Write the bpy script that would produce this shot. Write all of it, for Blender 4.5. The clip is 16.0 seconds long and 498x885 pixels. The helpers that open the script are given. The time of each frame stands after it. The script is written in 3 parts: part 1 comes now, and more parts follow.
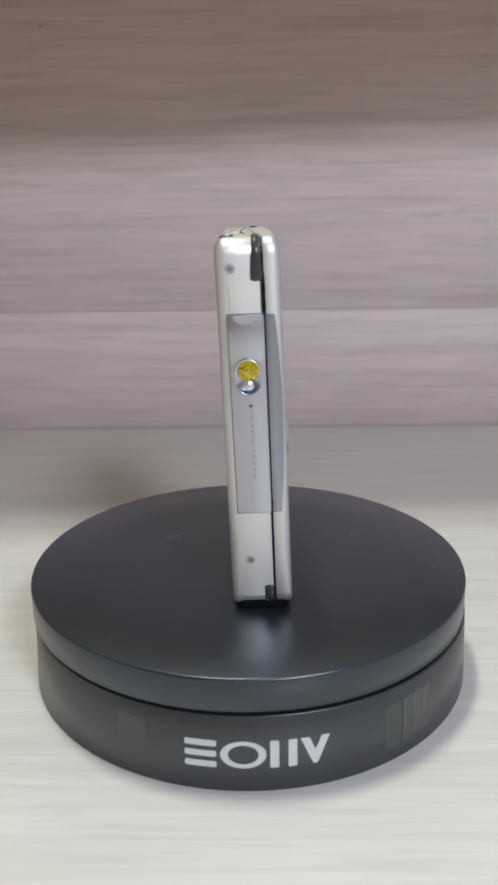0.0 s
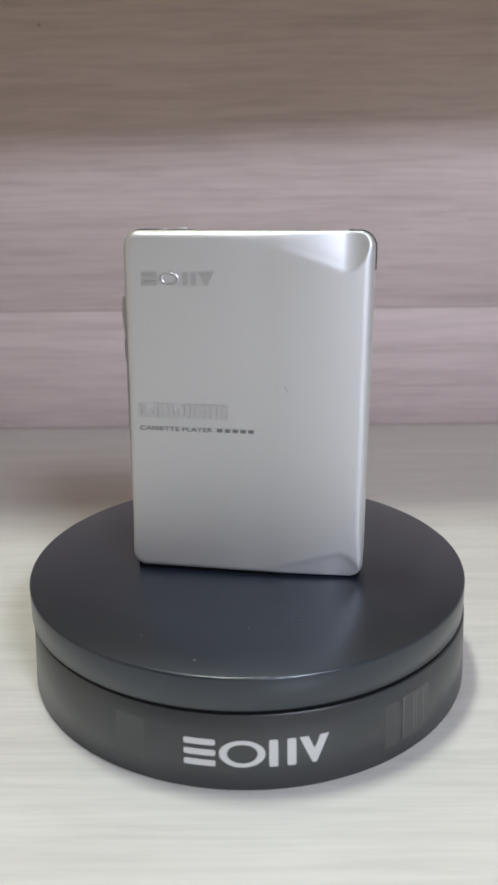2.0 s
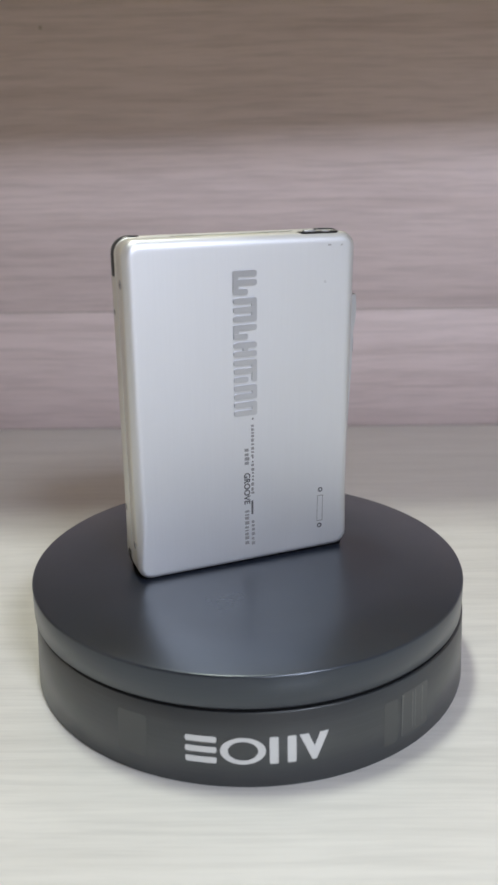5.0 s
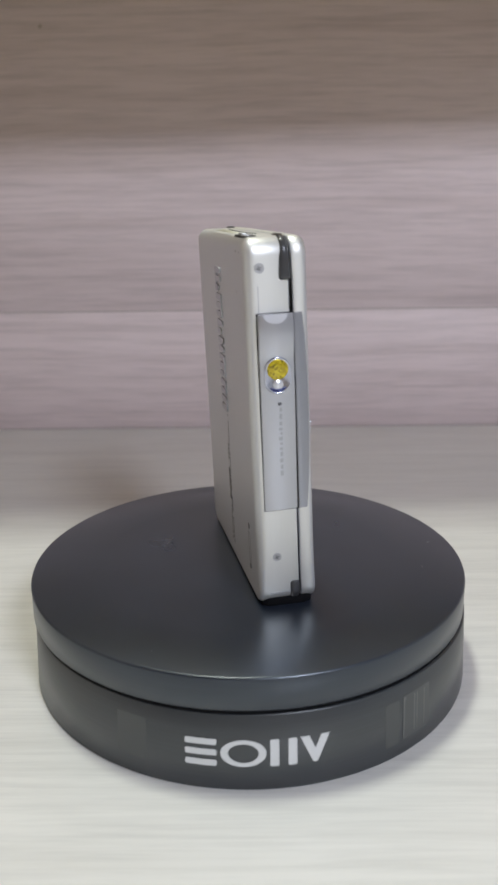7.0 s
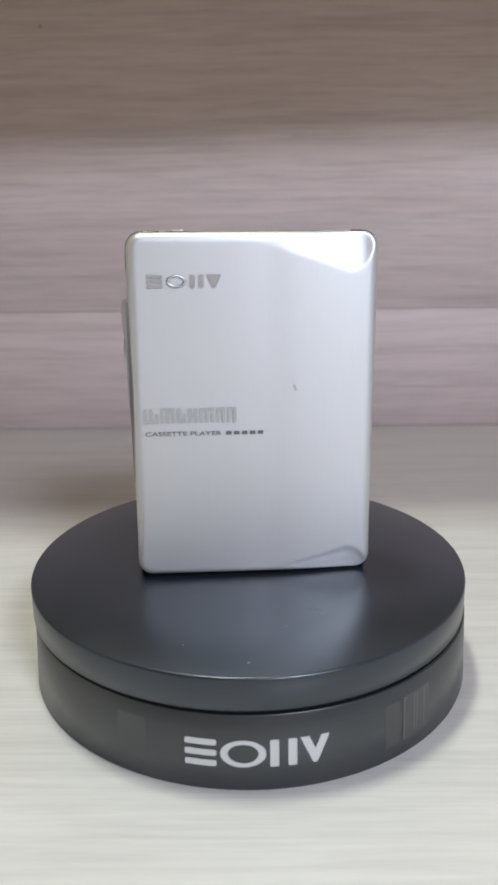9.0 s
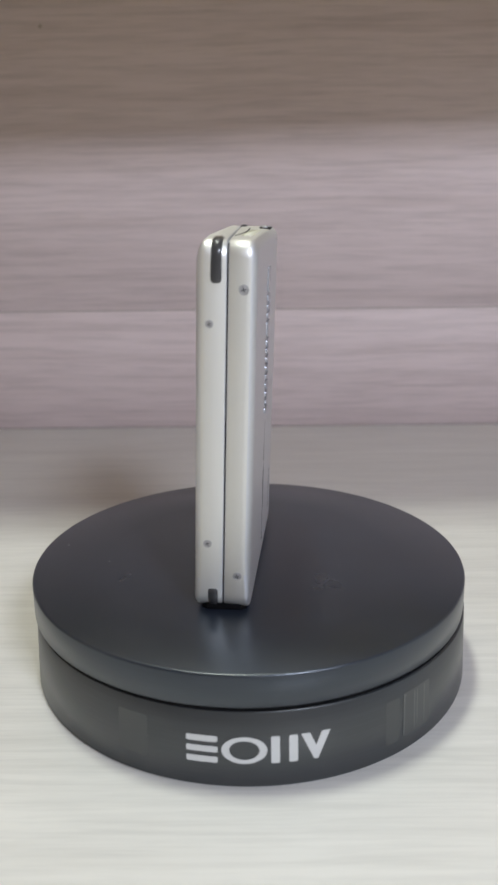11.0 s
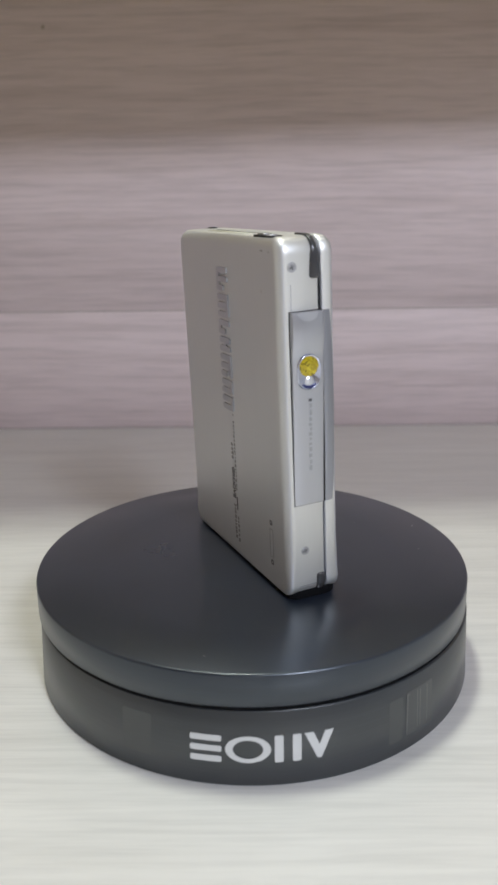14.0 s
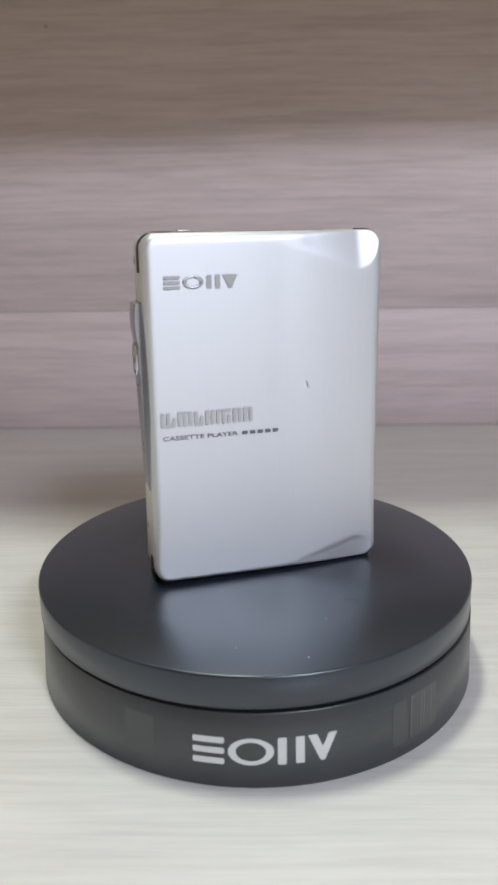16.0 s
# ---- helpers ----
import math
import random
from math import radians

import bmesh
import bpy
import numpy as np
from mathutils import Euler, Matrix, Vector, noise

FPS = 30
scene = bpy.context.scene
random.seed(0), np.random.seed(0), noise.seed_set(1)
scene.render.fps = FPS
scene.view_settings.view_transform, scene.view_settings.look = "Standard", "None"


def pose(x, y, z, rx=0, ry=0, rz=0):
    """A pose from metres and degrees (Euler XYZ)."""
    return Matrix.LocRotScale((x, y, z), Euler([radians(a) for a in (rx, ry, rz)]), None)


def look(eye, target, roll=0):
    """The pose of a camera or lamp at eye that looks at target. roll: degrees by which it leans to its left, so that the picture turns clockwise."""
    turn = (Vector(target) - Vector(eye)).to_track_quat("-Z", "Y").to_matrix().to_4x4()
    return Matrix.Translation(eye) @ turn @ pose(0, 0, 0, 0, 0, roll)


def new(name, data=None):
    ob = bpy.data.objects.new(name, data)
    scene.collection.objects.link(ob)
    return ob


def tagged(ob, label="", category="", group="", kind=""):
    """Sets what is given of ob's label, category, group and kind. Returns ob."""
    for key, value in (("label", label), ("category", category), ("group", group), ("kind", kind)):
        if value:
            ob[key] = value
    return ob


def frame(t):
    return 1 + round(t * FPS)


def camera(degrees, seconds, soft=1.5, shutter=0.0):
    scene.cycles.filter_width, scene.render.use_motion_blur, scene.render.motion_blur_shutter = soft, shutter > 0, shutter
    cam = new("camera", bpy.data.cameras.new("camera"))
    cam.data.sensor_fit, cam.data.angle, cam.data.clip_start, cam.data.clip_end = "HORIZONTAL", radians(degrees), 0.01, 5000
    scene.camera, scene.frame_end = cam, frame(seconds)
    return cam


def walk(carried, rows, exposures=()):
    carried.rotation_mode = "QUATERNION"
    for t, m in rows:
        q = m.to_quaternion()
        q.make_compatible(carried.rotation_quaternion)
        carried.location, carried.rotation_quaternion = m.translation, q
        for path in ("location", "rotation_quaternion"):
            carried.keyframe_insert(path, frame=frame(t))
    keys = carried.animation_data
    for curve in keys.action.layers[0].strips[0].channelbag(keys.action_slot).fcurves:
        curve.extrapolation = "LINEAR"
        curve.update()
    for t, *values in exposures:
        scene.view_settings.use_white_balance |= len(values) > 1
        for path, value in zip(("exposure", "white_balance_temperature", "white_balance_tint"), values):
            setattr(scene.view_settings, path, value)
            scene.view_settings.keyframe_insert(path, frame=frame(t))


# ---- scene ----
# ---- camera and its way: a nearly still camera that drifts by millimetres ----
cam = camera(34.35, 16.0, soft=2.8)
cam.data.dof.use_dof, cam.data.dof.focus_distance, cam.data.dof.aperture_fstop = True, 0.27, 26.0
LEAN = Matrix.Rotation(radians(-0.706), 4, "Z")
PATH = [
    (0.0, 0.00319, -0.25433, 0.15607, 72.641, 0.544),
    (0.5, 0.00324, -0.25450, 0.15618, 72.647, 0.571),
    (1.0, 0.00338, -0.25437, 0.15613, 72.650, 0.533),
    (1.5, 0.00317, -0.25423, 0.15583, 72.654, 0.536),
    (2.0, 0.00318, -0.25414, 0.15572, 72.623, 0.457),
    (2.5, 0.00316, -0.25408, 0.15555, 72.619, 0.449),
    (3.0, 0.00315, -0.25446, 0.15599, 72.588, 0.482),
    (3.5, 0.00318, -0.25654, 0.15671, 72.636, 0.456),
    (4.0, 0.00295, -0.25664, 0.15678, 72.650, 0.445),
    (6.5, 0.00292, -0.25625, 0.15595, 72.699, 0.416),
    (7.0, 0.00288, -0.25499, 0.15589, 72.693, 0.456),
    (7.5, 0.00305, -0.25500, 0.15582, 72.692, 0.442),
    (8.0, 0.00312, -0.25470, 0.15553, 72.698, 0.427),
    (8.5, 0.00315, -0.25473, 0.15561, 72.682, 0.471),
    (9.0, 0.00304, -0.25476, 0.15585, 72.689, 0.494),
    (11.5, 0.00231, -0.25635, 0.15582, 72.668, 0.389),
    (12.0, 0.00218, -0.25659, 0.15614, 72.699, 0.424),
    (12.5, 0.00206, -0.25670, 0.15610, 72.744, 0.434),
    (13.0, 0.00186, -0.25687, 0.15615, 72.754, 0.411),
    (13.5, 0.00182, -0.25686, 0.15619, 72.706, 0.438),
    (14.0, 0.00166, -0.25670, 0.15612, 72.672, 0.460),
    (14.5, 0.00148, -0.25537, 0.15595, 72.654, 0.529),
    (15.0, 0.00145, -0.25515, 0.15592, 72.649, 0.581),
    (15.5, 0.00146, -0.25522, 0.15587, 72.647, 0.613),
    (16.0, 0.00151, -0.25539, 0.15590, 72.653, 0.664),
]
walk(cam, [(t, pose(x, y, z, tilt, 0, turn) @ LEAN) for t, x, y, z, tilt, turn in PATH])

# ---- world, lamps and exposure ----
world = bpy.data.worlds.new("world")
scene.world = world
world.use_nodes = True
world.node_tree.nodes["Background"].inputs["Color"].default_value = (0.80, 0.86, 1.0, 1)
world.node_tree.nodes["Background"].inputs["Strength"].default_value = 0.012
scene.view_settings.exposure = 0.0


def area_lamp(name, eye, target, sx, sy, watts, colour):
    data = bpy.data.lights.new(name, "AREA")
    data.shape, data.size, data.size_y, data.energy, data.color = "RECTANGLE", sx, sy, watts, colour
    ob = new(name, data)
    ob.matrix_world = look(eye, target)
    return ob


area_lamp("ceiling_lamp", (-0.12, 0.10, 1.20), (-0.12, 0.10, 0.0), 0.10, 0.18, 6.5, (0.945, 1.0, 0.89))
area_lamp("room_lamp", (0.47, -0.96, 0.86), (0.0, 0.05, 0.08), 0.28, 0.20, 12.0, (0.79, 0.845, 1.0))

# ---- materials ----


def material(name, base, rough=0.5, metal=0.0, coat=0.0, spec=0.5):
    m = bpy.data.materials.new(name)
    m.use_nodes = True
    b = m.node_tree.nodes["Principled BSDF"]
    b.inputs["Base Color"].default_value = (*base, 1)
    b.inputs["Roughness"].default_value = rough
    b.inputs["Metallic"].default_value = metal
    b.inputs["Coat Weight"].default_value = coat
    b.inputs["Specular IOR Level"].default_value = spec
    return m


def node(m, kind, **values):
    n = m.node_tree.nodes.new(kind)
    for key, value in values.items():
        n.inputs[key].default_value = value
    return n


def wire(m, a, out, b, into):
    m.node_tree.links.new(a.outputs[out], b.inputs[into])


def ramp(m, source, out, stops):
    r = m.node_tree.nodes.new("ShaderNodeValToRGB")
    while len(r.color_ramp.elements) < len(stops):
        r.color_ramp.elements.new(0.5)
    for e, (at, colour) in zip(r.color_ramp.elements, stops):
        e.position, e.color = at, (*colour, 1)
    wire(m, source, out, r, "Fac")
    return r


def mixed(m, kind, fac, a, b):
    x = m.node_tree.nodes.new("ShaderNodeMix")
    x.data_type, x.blend_type = "RGBA", kind
    x.inputs[0].default_value = fac
    m.node_tree.links.new(a.outputs[0], x.inputs[6])
    m.node_tree.links.new(b.outputs[0], x.inputs[7])
    return x


def wood_grain(name, light, dark, streak, rough, depth, seed):
    """Laminate with long wavy grain along x, seen at two scales, and fine relief."""
    m = material(name, light, rough, spec=0.5)
    b = m.node_tree.nodes["Principled BSDF"]
    co = node(m, "ShaderNodeTexCoord")
    warp = node(m, "ShaderNodeTexNoise", Scale=9.0, Detail=2.0)
    wire(m, co, "Object", warp, "Vector")
    bend = node(m, "ShaderNodeVectorMath")
    bend.operation = "MULTIPLY_ADD"
    bend.inputs[1].default_value = (0.0, 0.0045, 0.0045)
    wire(m, warp, "Color", bend, 0)
    wire(m, co, "Object", bend, 2)
    coarse_map = node(m, "ShaderNodeMapping")
    coarse_map.inputs["Scale"].default_value = (3.6, 120.0, 120.0)
    coarse_map.inputs["Location"].default_value = (seed, seed, seed)
    wire(m, bend, "Vector", coarse_map, "Vector")
    coarse = node(m, "ShaderNodeTexNoise", Scale=1.0, Detail=4.0, Roughness=0.6)
    wire(m, coarse_map, "Vector", coarse, "Vector")
    fine_map = node(m, "ShaderNodeMapping")
    fine_map.inputs["Scale"].default_value = (19.0, 430.0, 430.0)
    wire(m, bend, "Vector", fine_map, "Vector")
    fine = node(m, "ShaderNodeTexNoise", Scale=1.0, Detail=3.0, Roughness=0.7)
    wire(m, fine_map, "Vector", fine, "Vector")
    blotch = node(m, "ShaderNodeTexNoise", Scale=5.0, Detail=2.0)
    wire(m, co, "Object", blotch, "Vector")
    c1 = ramp(m, coarse, "Fac", [(0.30, dark), (0.52, light), (0.78, [min(1, v * 1.05) for v in light])])
    c2 = ramp(m, fine, "Fac", [(0.33, (1 - streak,) * 3), (0.58, (1, 1, 1))])
    c3 = ramp(m, blotch, "Fac", [(0.3, (0.93, 0.92, 0.91)), (0.7, (1, 1, 1))])
    x = mixed(m, "MULTIPLY", 1.0, c1, c2)
    y = m.node_tree.nodes.new("ShaderNodeMix")
    y.data_type, y.blend_type = "RGBA", "MULTIPLY"
    y.inputs[0].default_value = 1.0
    m.node_tree.links.new(x.outputs[2], y.inputs[6])
    m.node_tree.links.new(c3.outputs[0], y.inputs[7])
    m.node_tree.links.new(y.outputs[2], b.inputs["Base Color"])
    bump = node(m, "ShaderNodeBump", Strength=depth, Distance=0.0006)
    wire(m, fine, "Fac", bump, "Height")
    wire(m, bump, "Normal", b, "Normal")
    return m


TABLE = wood_grain("white_wood_laminate", (0.79, 0.78, 0.742), (0.74, 0.73, 0.69), 0.10, 0.36, 0.10, 3.0)
BOARD = wood_grain("rosy_wood_board", (0.672, 0.57, 0.572), (0.60, 0.502, 0.50), 0.16, 0.6, 0.10, 11.0)
PLAIN = material("room_paint", (0.42, 0.35, 0.27), 0.9)
# pale tones for two unseen walls, added to brighten reflections in the shell
CREAM_BOUNCE = material("cream_bounce_wall", (0.84, 0.72, 0.58), 0.9)
WHITE_BOUNCE = material("white_bounce_wall", (0.76, 0.78, 0.80), 0.85)
# warm tone chosen to tint the light this unseen board bounces
SHADE_BOARD = material("shade_board_warm_bounce", (0.55, 0.42, 0.17), 0.7)
KNOT = material("knot_brown", (0.40, 0.34, 0.30), 0.8)
GROOVE = material("board_groove", (0.46, 0.395, 0.375), 0.8)
GAP = material("dark_gap", (0.02, 0.018, 0.017), 0.9)


def satin_metal(name, base, rough, metal=0.9):
    """Blasted and clear-coated light metal: fine speckle, faint upright brushing, finger smears."""
    m = material(name, base, rough, metal)
    b = m.node_tree.nodes["Principled BSDF"]
    co = node(m, "ShaderNodeTexCoord")
    brush_map = node(m, "ShaderNodeMapping")
    brush_map.inputs["Scale"].default_value = (2600.0, 2600.0, 60.0)
    wire(m, co, "Object", brush_map, "Vector")
    brush = node(m, "ShaderNodeTexNoise", Scale=1.0, Detail=2.0)
    wire(m, brush_map, "Vector", brush, "Vector")
    smear = node(m, "ShaderNodeTexNoise", Scale=45.0, Detail=3.0)
    wire(m, co, "Object", smear, "Vector")
    r = node(m, "ShaderNodeMapRange")
    r.inputs["To Min"].default_value, r.inputs["To Max"].default_value = rough - 0.05, rough + 0.06
    wire(m, smear, "Fac", r, "Value")
    wire(m, r, "Result", b, "Roughness")
    c = ramp(m, brush, "Fac", [(0.3, [v * 0.985 for v in base]), (0.7, base)])
    wire(m, c, "Color", b, "Base Color")
    bump = node(m, "ShaderNodeBump", Strength=0.05, Distance=0.0001)
    wire(m, brush, "Fac", bump, "Height")
    wire(m, bump, "Normal", b, "Normal")
    return m


SILVER = satin_metal("silver_shell", (0.735, 0.75, 0.777), 0.505, 0.9)
grain_way = node(SILVER, "ShaderNodeTangent")
grain_way.direction_type, grain_way.axis = "RADIAL", "Z"
wire(SILVER, grain_way, "Tangent", SILVER.node_tree.nodes["Principled BSDF"], "Tangent")
SILVER.node_tree.nodes["Principled BSDF"].inputs["Anisotropic"].default_value = 0.43
SILVER.node_tree.nodes["Principled BSDF"].inputs["Anisotropic Rotation"].default_value = 0.25
SILVER_SIDE = satin_metal("cream_silver_edge", (0.775, 0.775, 0.745), 0.5, 0.8)
PANEL = satin_metal("grey_panel", (0.52, 0.53, 0.57), 0.32)
STRIP = satin_metal("grey_strip", (0.36, 0.37, 0.41), 0.34)
CHROME = material("chrome", (0.80, 0.81, 0.86), 0.38, 1.0)
DARK_CHROME = material("dark_chrome", (0.62, 0.65, 0.78), 0.22, 1.0)
STEEL = material("screw_steel", (0.50, 0.50, 0.51), 0.5, 0.9)
EMBOSS = material("embossed_grey", (0.61, 0.62, 0.65), 0.38, 0.85)
RELIEF = material("raised_silver", (0.54, 0.555, 0.60), 0.33, 0.9)
INK = material("grey_ink", (0.10, 0.10, 0.11), 0.5)
GREY_INK = material("mid_ink", (0.17, 0.17, 0.18), 0.5)
PALE_INK = material("pale_ink", (0.27, 0.27, 0.28), 0.5)
FAINT_INK = material("faint_ink", (0.40, 0.41, 0.43), 0.4, 0.5)
WORN = material("worn_metal", (0.40, 0.40, 0.41), 0.5, 0.6)
TOP_STRIP = material("ivory_inset", (0.60, 0.59, 0.47), 0.45)
NAVY_REFLECTION = material("navy_reflection", (0.03, 0.04, 0.16), 0.3, coat=0.3)
RUBBER_AND_SHADE = material("black_rubber_and_gap_shade", (0.005, 0.005, 0.006), 0.8, spec=0.1)
SMOKE = material("smoked_plastic", (0.045, 0.045, 0.047), 0.28, 0.0, coat=0.15)
YELLOW = material("yellow_jewel", (0.50, 0.39, 0.010), 0.25, 0.3, coat=0.6)
cells = node(YELLOW, "ShaderNodeTexVoronoi", Scale=1500.0)
wire(YELLOW, node(YELLOW, "ShaderNodeTexCoord"), "Object", cells, "Vector")
cell_tone = ramp(YELLOW, cells, "Color", [(0.25, (0.20, 0.15, 0.004)), (0.45, (0.42, 0.32, 0.008)), (0.75, (0.62, 0.50, 0.02))])
wire(YELLOW, cell_tone, "Color", YELLOW.node_tree.nodes["Principled BSDF"], "Base Color")
PRINT = material("white_print", (0.61, 0.62, 0.62), 0.45)
FILM = material("clear_film", (0.0345, 0.039, 0.041), 0.36, spec=0.9)
FILM_GLINT = material("film_glint", (0.095, 0.10, 0.10), 0.3, spec=0.9)
DUST = material("dust", (0.5, 0.5, 0.5), 0.9)


def dark_plastic(name, base, rough, spec):
    m = material(name, base, rough, spec=spec)
    b = m.node_tree.nodes["Principled BSDF"]
    co = node(m, "ShaderNodeTexCoord")
    haze = node(m, "ShaderNodeTexNoise", Scale=30.0, Detail=4.0)
    wire(m, co, "Object", haze, "Vector")
    r = node(m, "ShaderNodeMapRange")
    r.inputs["To Min"].default_value, r.inputs["To Max"].default_value = rough - 0.05, rough + 0.06
    wire(m, haze, "Fac", r, "Value")
    wire(m, r, "Result", b, "Roughness")
    line_map = node(m, "ShaderNodeMapping")
    line_map.inputs["Scale"].default_value = (40.0, 40.0, 2500.0)
    wire(m, co, "Object", line_map, "Vector")
    lines = node(m, "ShaderNodeTexNoise", Scale=1.0, Detail=2.0)
    wire(m, line_map, "Vector", lines, "Vector")
    c = ramp(m, lines, "Fac", [(0.3, [v * 0.85 for v in base]), (0.7, [v * 1.12 for v in base])])
    wire(m, c, "Color", b, "Base Color")
    speck = node(m, "ShaderNodeTexNoise", Scale=2500.0, Detail=1.0)
    wire(m, co, "Object", speck, "Vector")
    bump = node(m, "ShaderNodeBump", Strength=0.02, Distance=0.0001)
    wire(m, speck, "Fac", bump, "Height")
    wire(m, bump, "Normal", b, "Normal")
    return m


CHARCOAL = dark_plastic("charcoal_plastic", (0.0142, 0.0185, 0.0285), 0.29, 0.95)
CHARCOAL.node_tree.nodes["Principled BSDF"].inputs["Specular Tint"].default_value = (0.86, 0.94, 1.0, 1)
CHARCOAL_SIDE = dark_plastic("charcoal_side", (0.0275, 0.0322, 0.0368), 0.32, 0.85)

# ---- mesh helpers ----


def part(name, bm, mat, parent=None, label="", smooth=True):
    me = bpy.data.meshes.new(name)
    bmesh.ops.recalc_face_normals(bm, faces=bm.faces[:])
    bm.to_mesh(me)
    bm.free()
    me.materials.append(mat)
    for f in me.polygons:
        f.use_smooth = smooth
    ob = new(name, me)
    if parent is not None:
        ob.parent = parent
    if label:
        tagged(ob, label)
    return ob


def sharpen(ob, degrees):
    ob.data.set_sharp_from_angle(angle=radians(degrees))
    return ob


def box(lo, hi, bevel=0.0, segments=2, m=None):
    bm = bmesh.new()
    bmesh.ops.create_cube(bm, size=1.0)
    for v in bm.verts:
        v.co = Vector([lo[i] + (v.co[i] + 0.5) * (hi[i] - lo[i]) for i in range(3)])
    if bevel:
        bmesh.ops.bevel(bm, geom=bm.edges[:], offset=bevel, segments=segments, profile=0.5, affect="EDGES")
    if m is not None:
        bm.transform(m)
    return bm


def lathe(profile, n=128):
    """A turned body from (radius, height) pairs; ends with radius 0 are closed by a fan."""
    bm = bmesh.new()
    rings = []
    for r, z in profile:
        if r < 1e-9:
            rings.append([bm.verts.new((0, 0, z))])
        else:
            rings.append([bm.verts.new((r * math.cos(2 * math.pi * i / n), r * math.sin(2 * math.pi * i / n), z)) for i in range(n)])
    for a, b in zip(rings, rings[1:]):
        for i in range(n):
            j = (i + 1) % n
            if len(a) == 1:
                bm.faces.new((a[0], b[j], b[i]))
            elif len(b) == 1:
                bm.faces.new((a[i], a[j], b[0]))
            else:
                bm.faces.new((a[i], a[j], b[j], b[i]))
    return bm


def prism(outline, depth, m):
    """A flat plate from a 2D outline, thickened along z and set by m."""
    bm = bmesh.new()
    lower = [bm.verts.new((x, y, 0)) for x, y in outline]
    upper = [bm.verts.new((x, y, depth)) for x, y in outline]
    bm.faces.new(lower[::-1])
    bm.faces.new(upper)
    n = len(outline)
    for i in range(n):
        j = (i + 1) % n
        bm.faces.new((lower[i], lower[j], upper[j], upper[i]))
    bm.transform(m)
    return bm


def rounded(x0, y0, x1, y1, r, n=5):
    """A rectangle with rounded corners, as an outline."""
    pts = []
    for cx, cy, a0 in ((x1 - r, y1 - r, 0), (x0 + r, y1 - r, 90), (x0 + r, y0 + r, 180), (x1 - r, y0 + r, 270)):
        for k in range(n + 1):
            a = radians(a0 + 90 * k / n)
            pts.append((cx + r * math.cos(a), cy + r * math.sin(a)))
    return pts


def oval_ring(cx, cy, rx, ry, wx, wy, depth, m, n=36):
    bm = bmesh.new()
    loops = []
    for ax, ay, z in ((rx, ry, 0), (rx, ry, depth), (rx - wx, ry - wy, depth), (rx - wx, ry - wy, 0)):
        loops.append([bm.verts.new((cx + ax * math.cos(2 * math.pi * i / n), cy + ay * math.sin(2 * math.pi * i / n), z)) for i in range(n)])
    for k in range(4):
        a, b = loops[k], loops[(k + 1) % 4]
        for i in range(n):
            j = (i + 1) % n
            bm.faces.new((a[i], a[j], b[j], b[i]))
    bm.transform(m)
    return bm


# ---- the setting: table top, boarded back, plain room ----
WALL_Y = 0.2806
tabletop = part("table_surface", box((-1.3, -1.3, -0.03), (1.3, WALL_Y - 0.0004, 0.0), 0.0004), TABLE)
tagged(tabletop, "white wood-grain laminate table surface with fine lengthwise streaks", "table surface", kind="structure")

wall = part("wall_north", box((-1.3, WALL_Y + 0.00037, -0.03), (1.3, WALL_Y + 0.05, 2.2)), GROOVE, smooth=False)
tagged(wall, "back wall behind the wood-grain boards", "wall", kind="structure")
for z0, z1 in ((0.0010, 0.0803), (0.0815, 0.3500)):
    board = part("board", box((-1.3, WALL_Y, z0), (1.3, WALL_Y + 0.0004, z1), 0.00038, 1), BOARD, wall)
knot = part("knot", lathe([(0, 0.0003), (0.0007, 0.0003), (0.0012, 0.0)], 10), KNOT, wall)
knot.matrix_local = pose(-0.1238, WALL_Y - 0.0001, 0.2519, 90, 0, 0)

# unseen board, added to block lamp light from upper wall and far table
shelf = part("shade_board", box((-1.25, -0.1658, 0.0), (1.25, 0.11, 0.018), 0.001), SHADE_BOARD, smooth=False)
shelf.matrix_world = pose(0, 0.2806, 0.2685, 0, 0, 3.0)
tagged(shelf, "unseen board added overhead to shade the upper wall and far table", "shelf", kind="structure")
# unseen surfaces closing the room; east and west act as pale reflectors
for name, lo, hi in (("wall_south", (-1.35, -1.36, -0.03), (1.35, -1.31, 2.2)), ("wall_west", (-1.36, -1.31, -0.03), (-1.31, 0.35, 2.2)),
                     ("wall_east", (1.31, -1.31, -0.03), (1.36, 0.35, 2.2)), ("ceiling", (-1.36, -1.36, 2.2), (1.36, 0.36, 2.25))):
    tagged(part(name, box(lo, hi), {"wall_east": WHITE_BOUNCE, "wall_west": CREAM_BOUNCE}.get(name, PLAIN), smooth=False), "unseen plain room surface added to close the place", name.split("_")[0], kind="structure")

# ---- turntable ----
R, RIM_LOW, TOP = 0.0730, 0.0246, 0.0348
R_BASE_LOW, R_BASE_HIGH, BASE_TOP = 0.0739, 0.0729, 0.0235

turntable = tagged(new("turntable"), "round charcoal plastic display turntable on the white table", "turntable")
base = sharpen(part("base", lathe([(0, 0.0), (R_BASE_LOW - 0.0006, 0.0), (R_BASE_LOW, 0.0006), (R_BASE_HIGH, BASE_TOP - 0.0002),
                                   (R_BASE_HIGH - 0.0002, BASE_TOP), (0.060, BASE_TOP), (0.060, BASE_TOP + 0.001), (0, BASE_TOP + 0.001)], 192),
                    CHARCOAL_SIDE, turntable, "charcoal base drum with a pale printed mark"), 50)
base.location.x = 0.0005
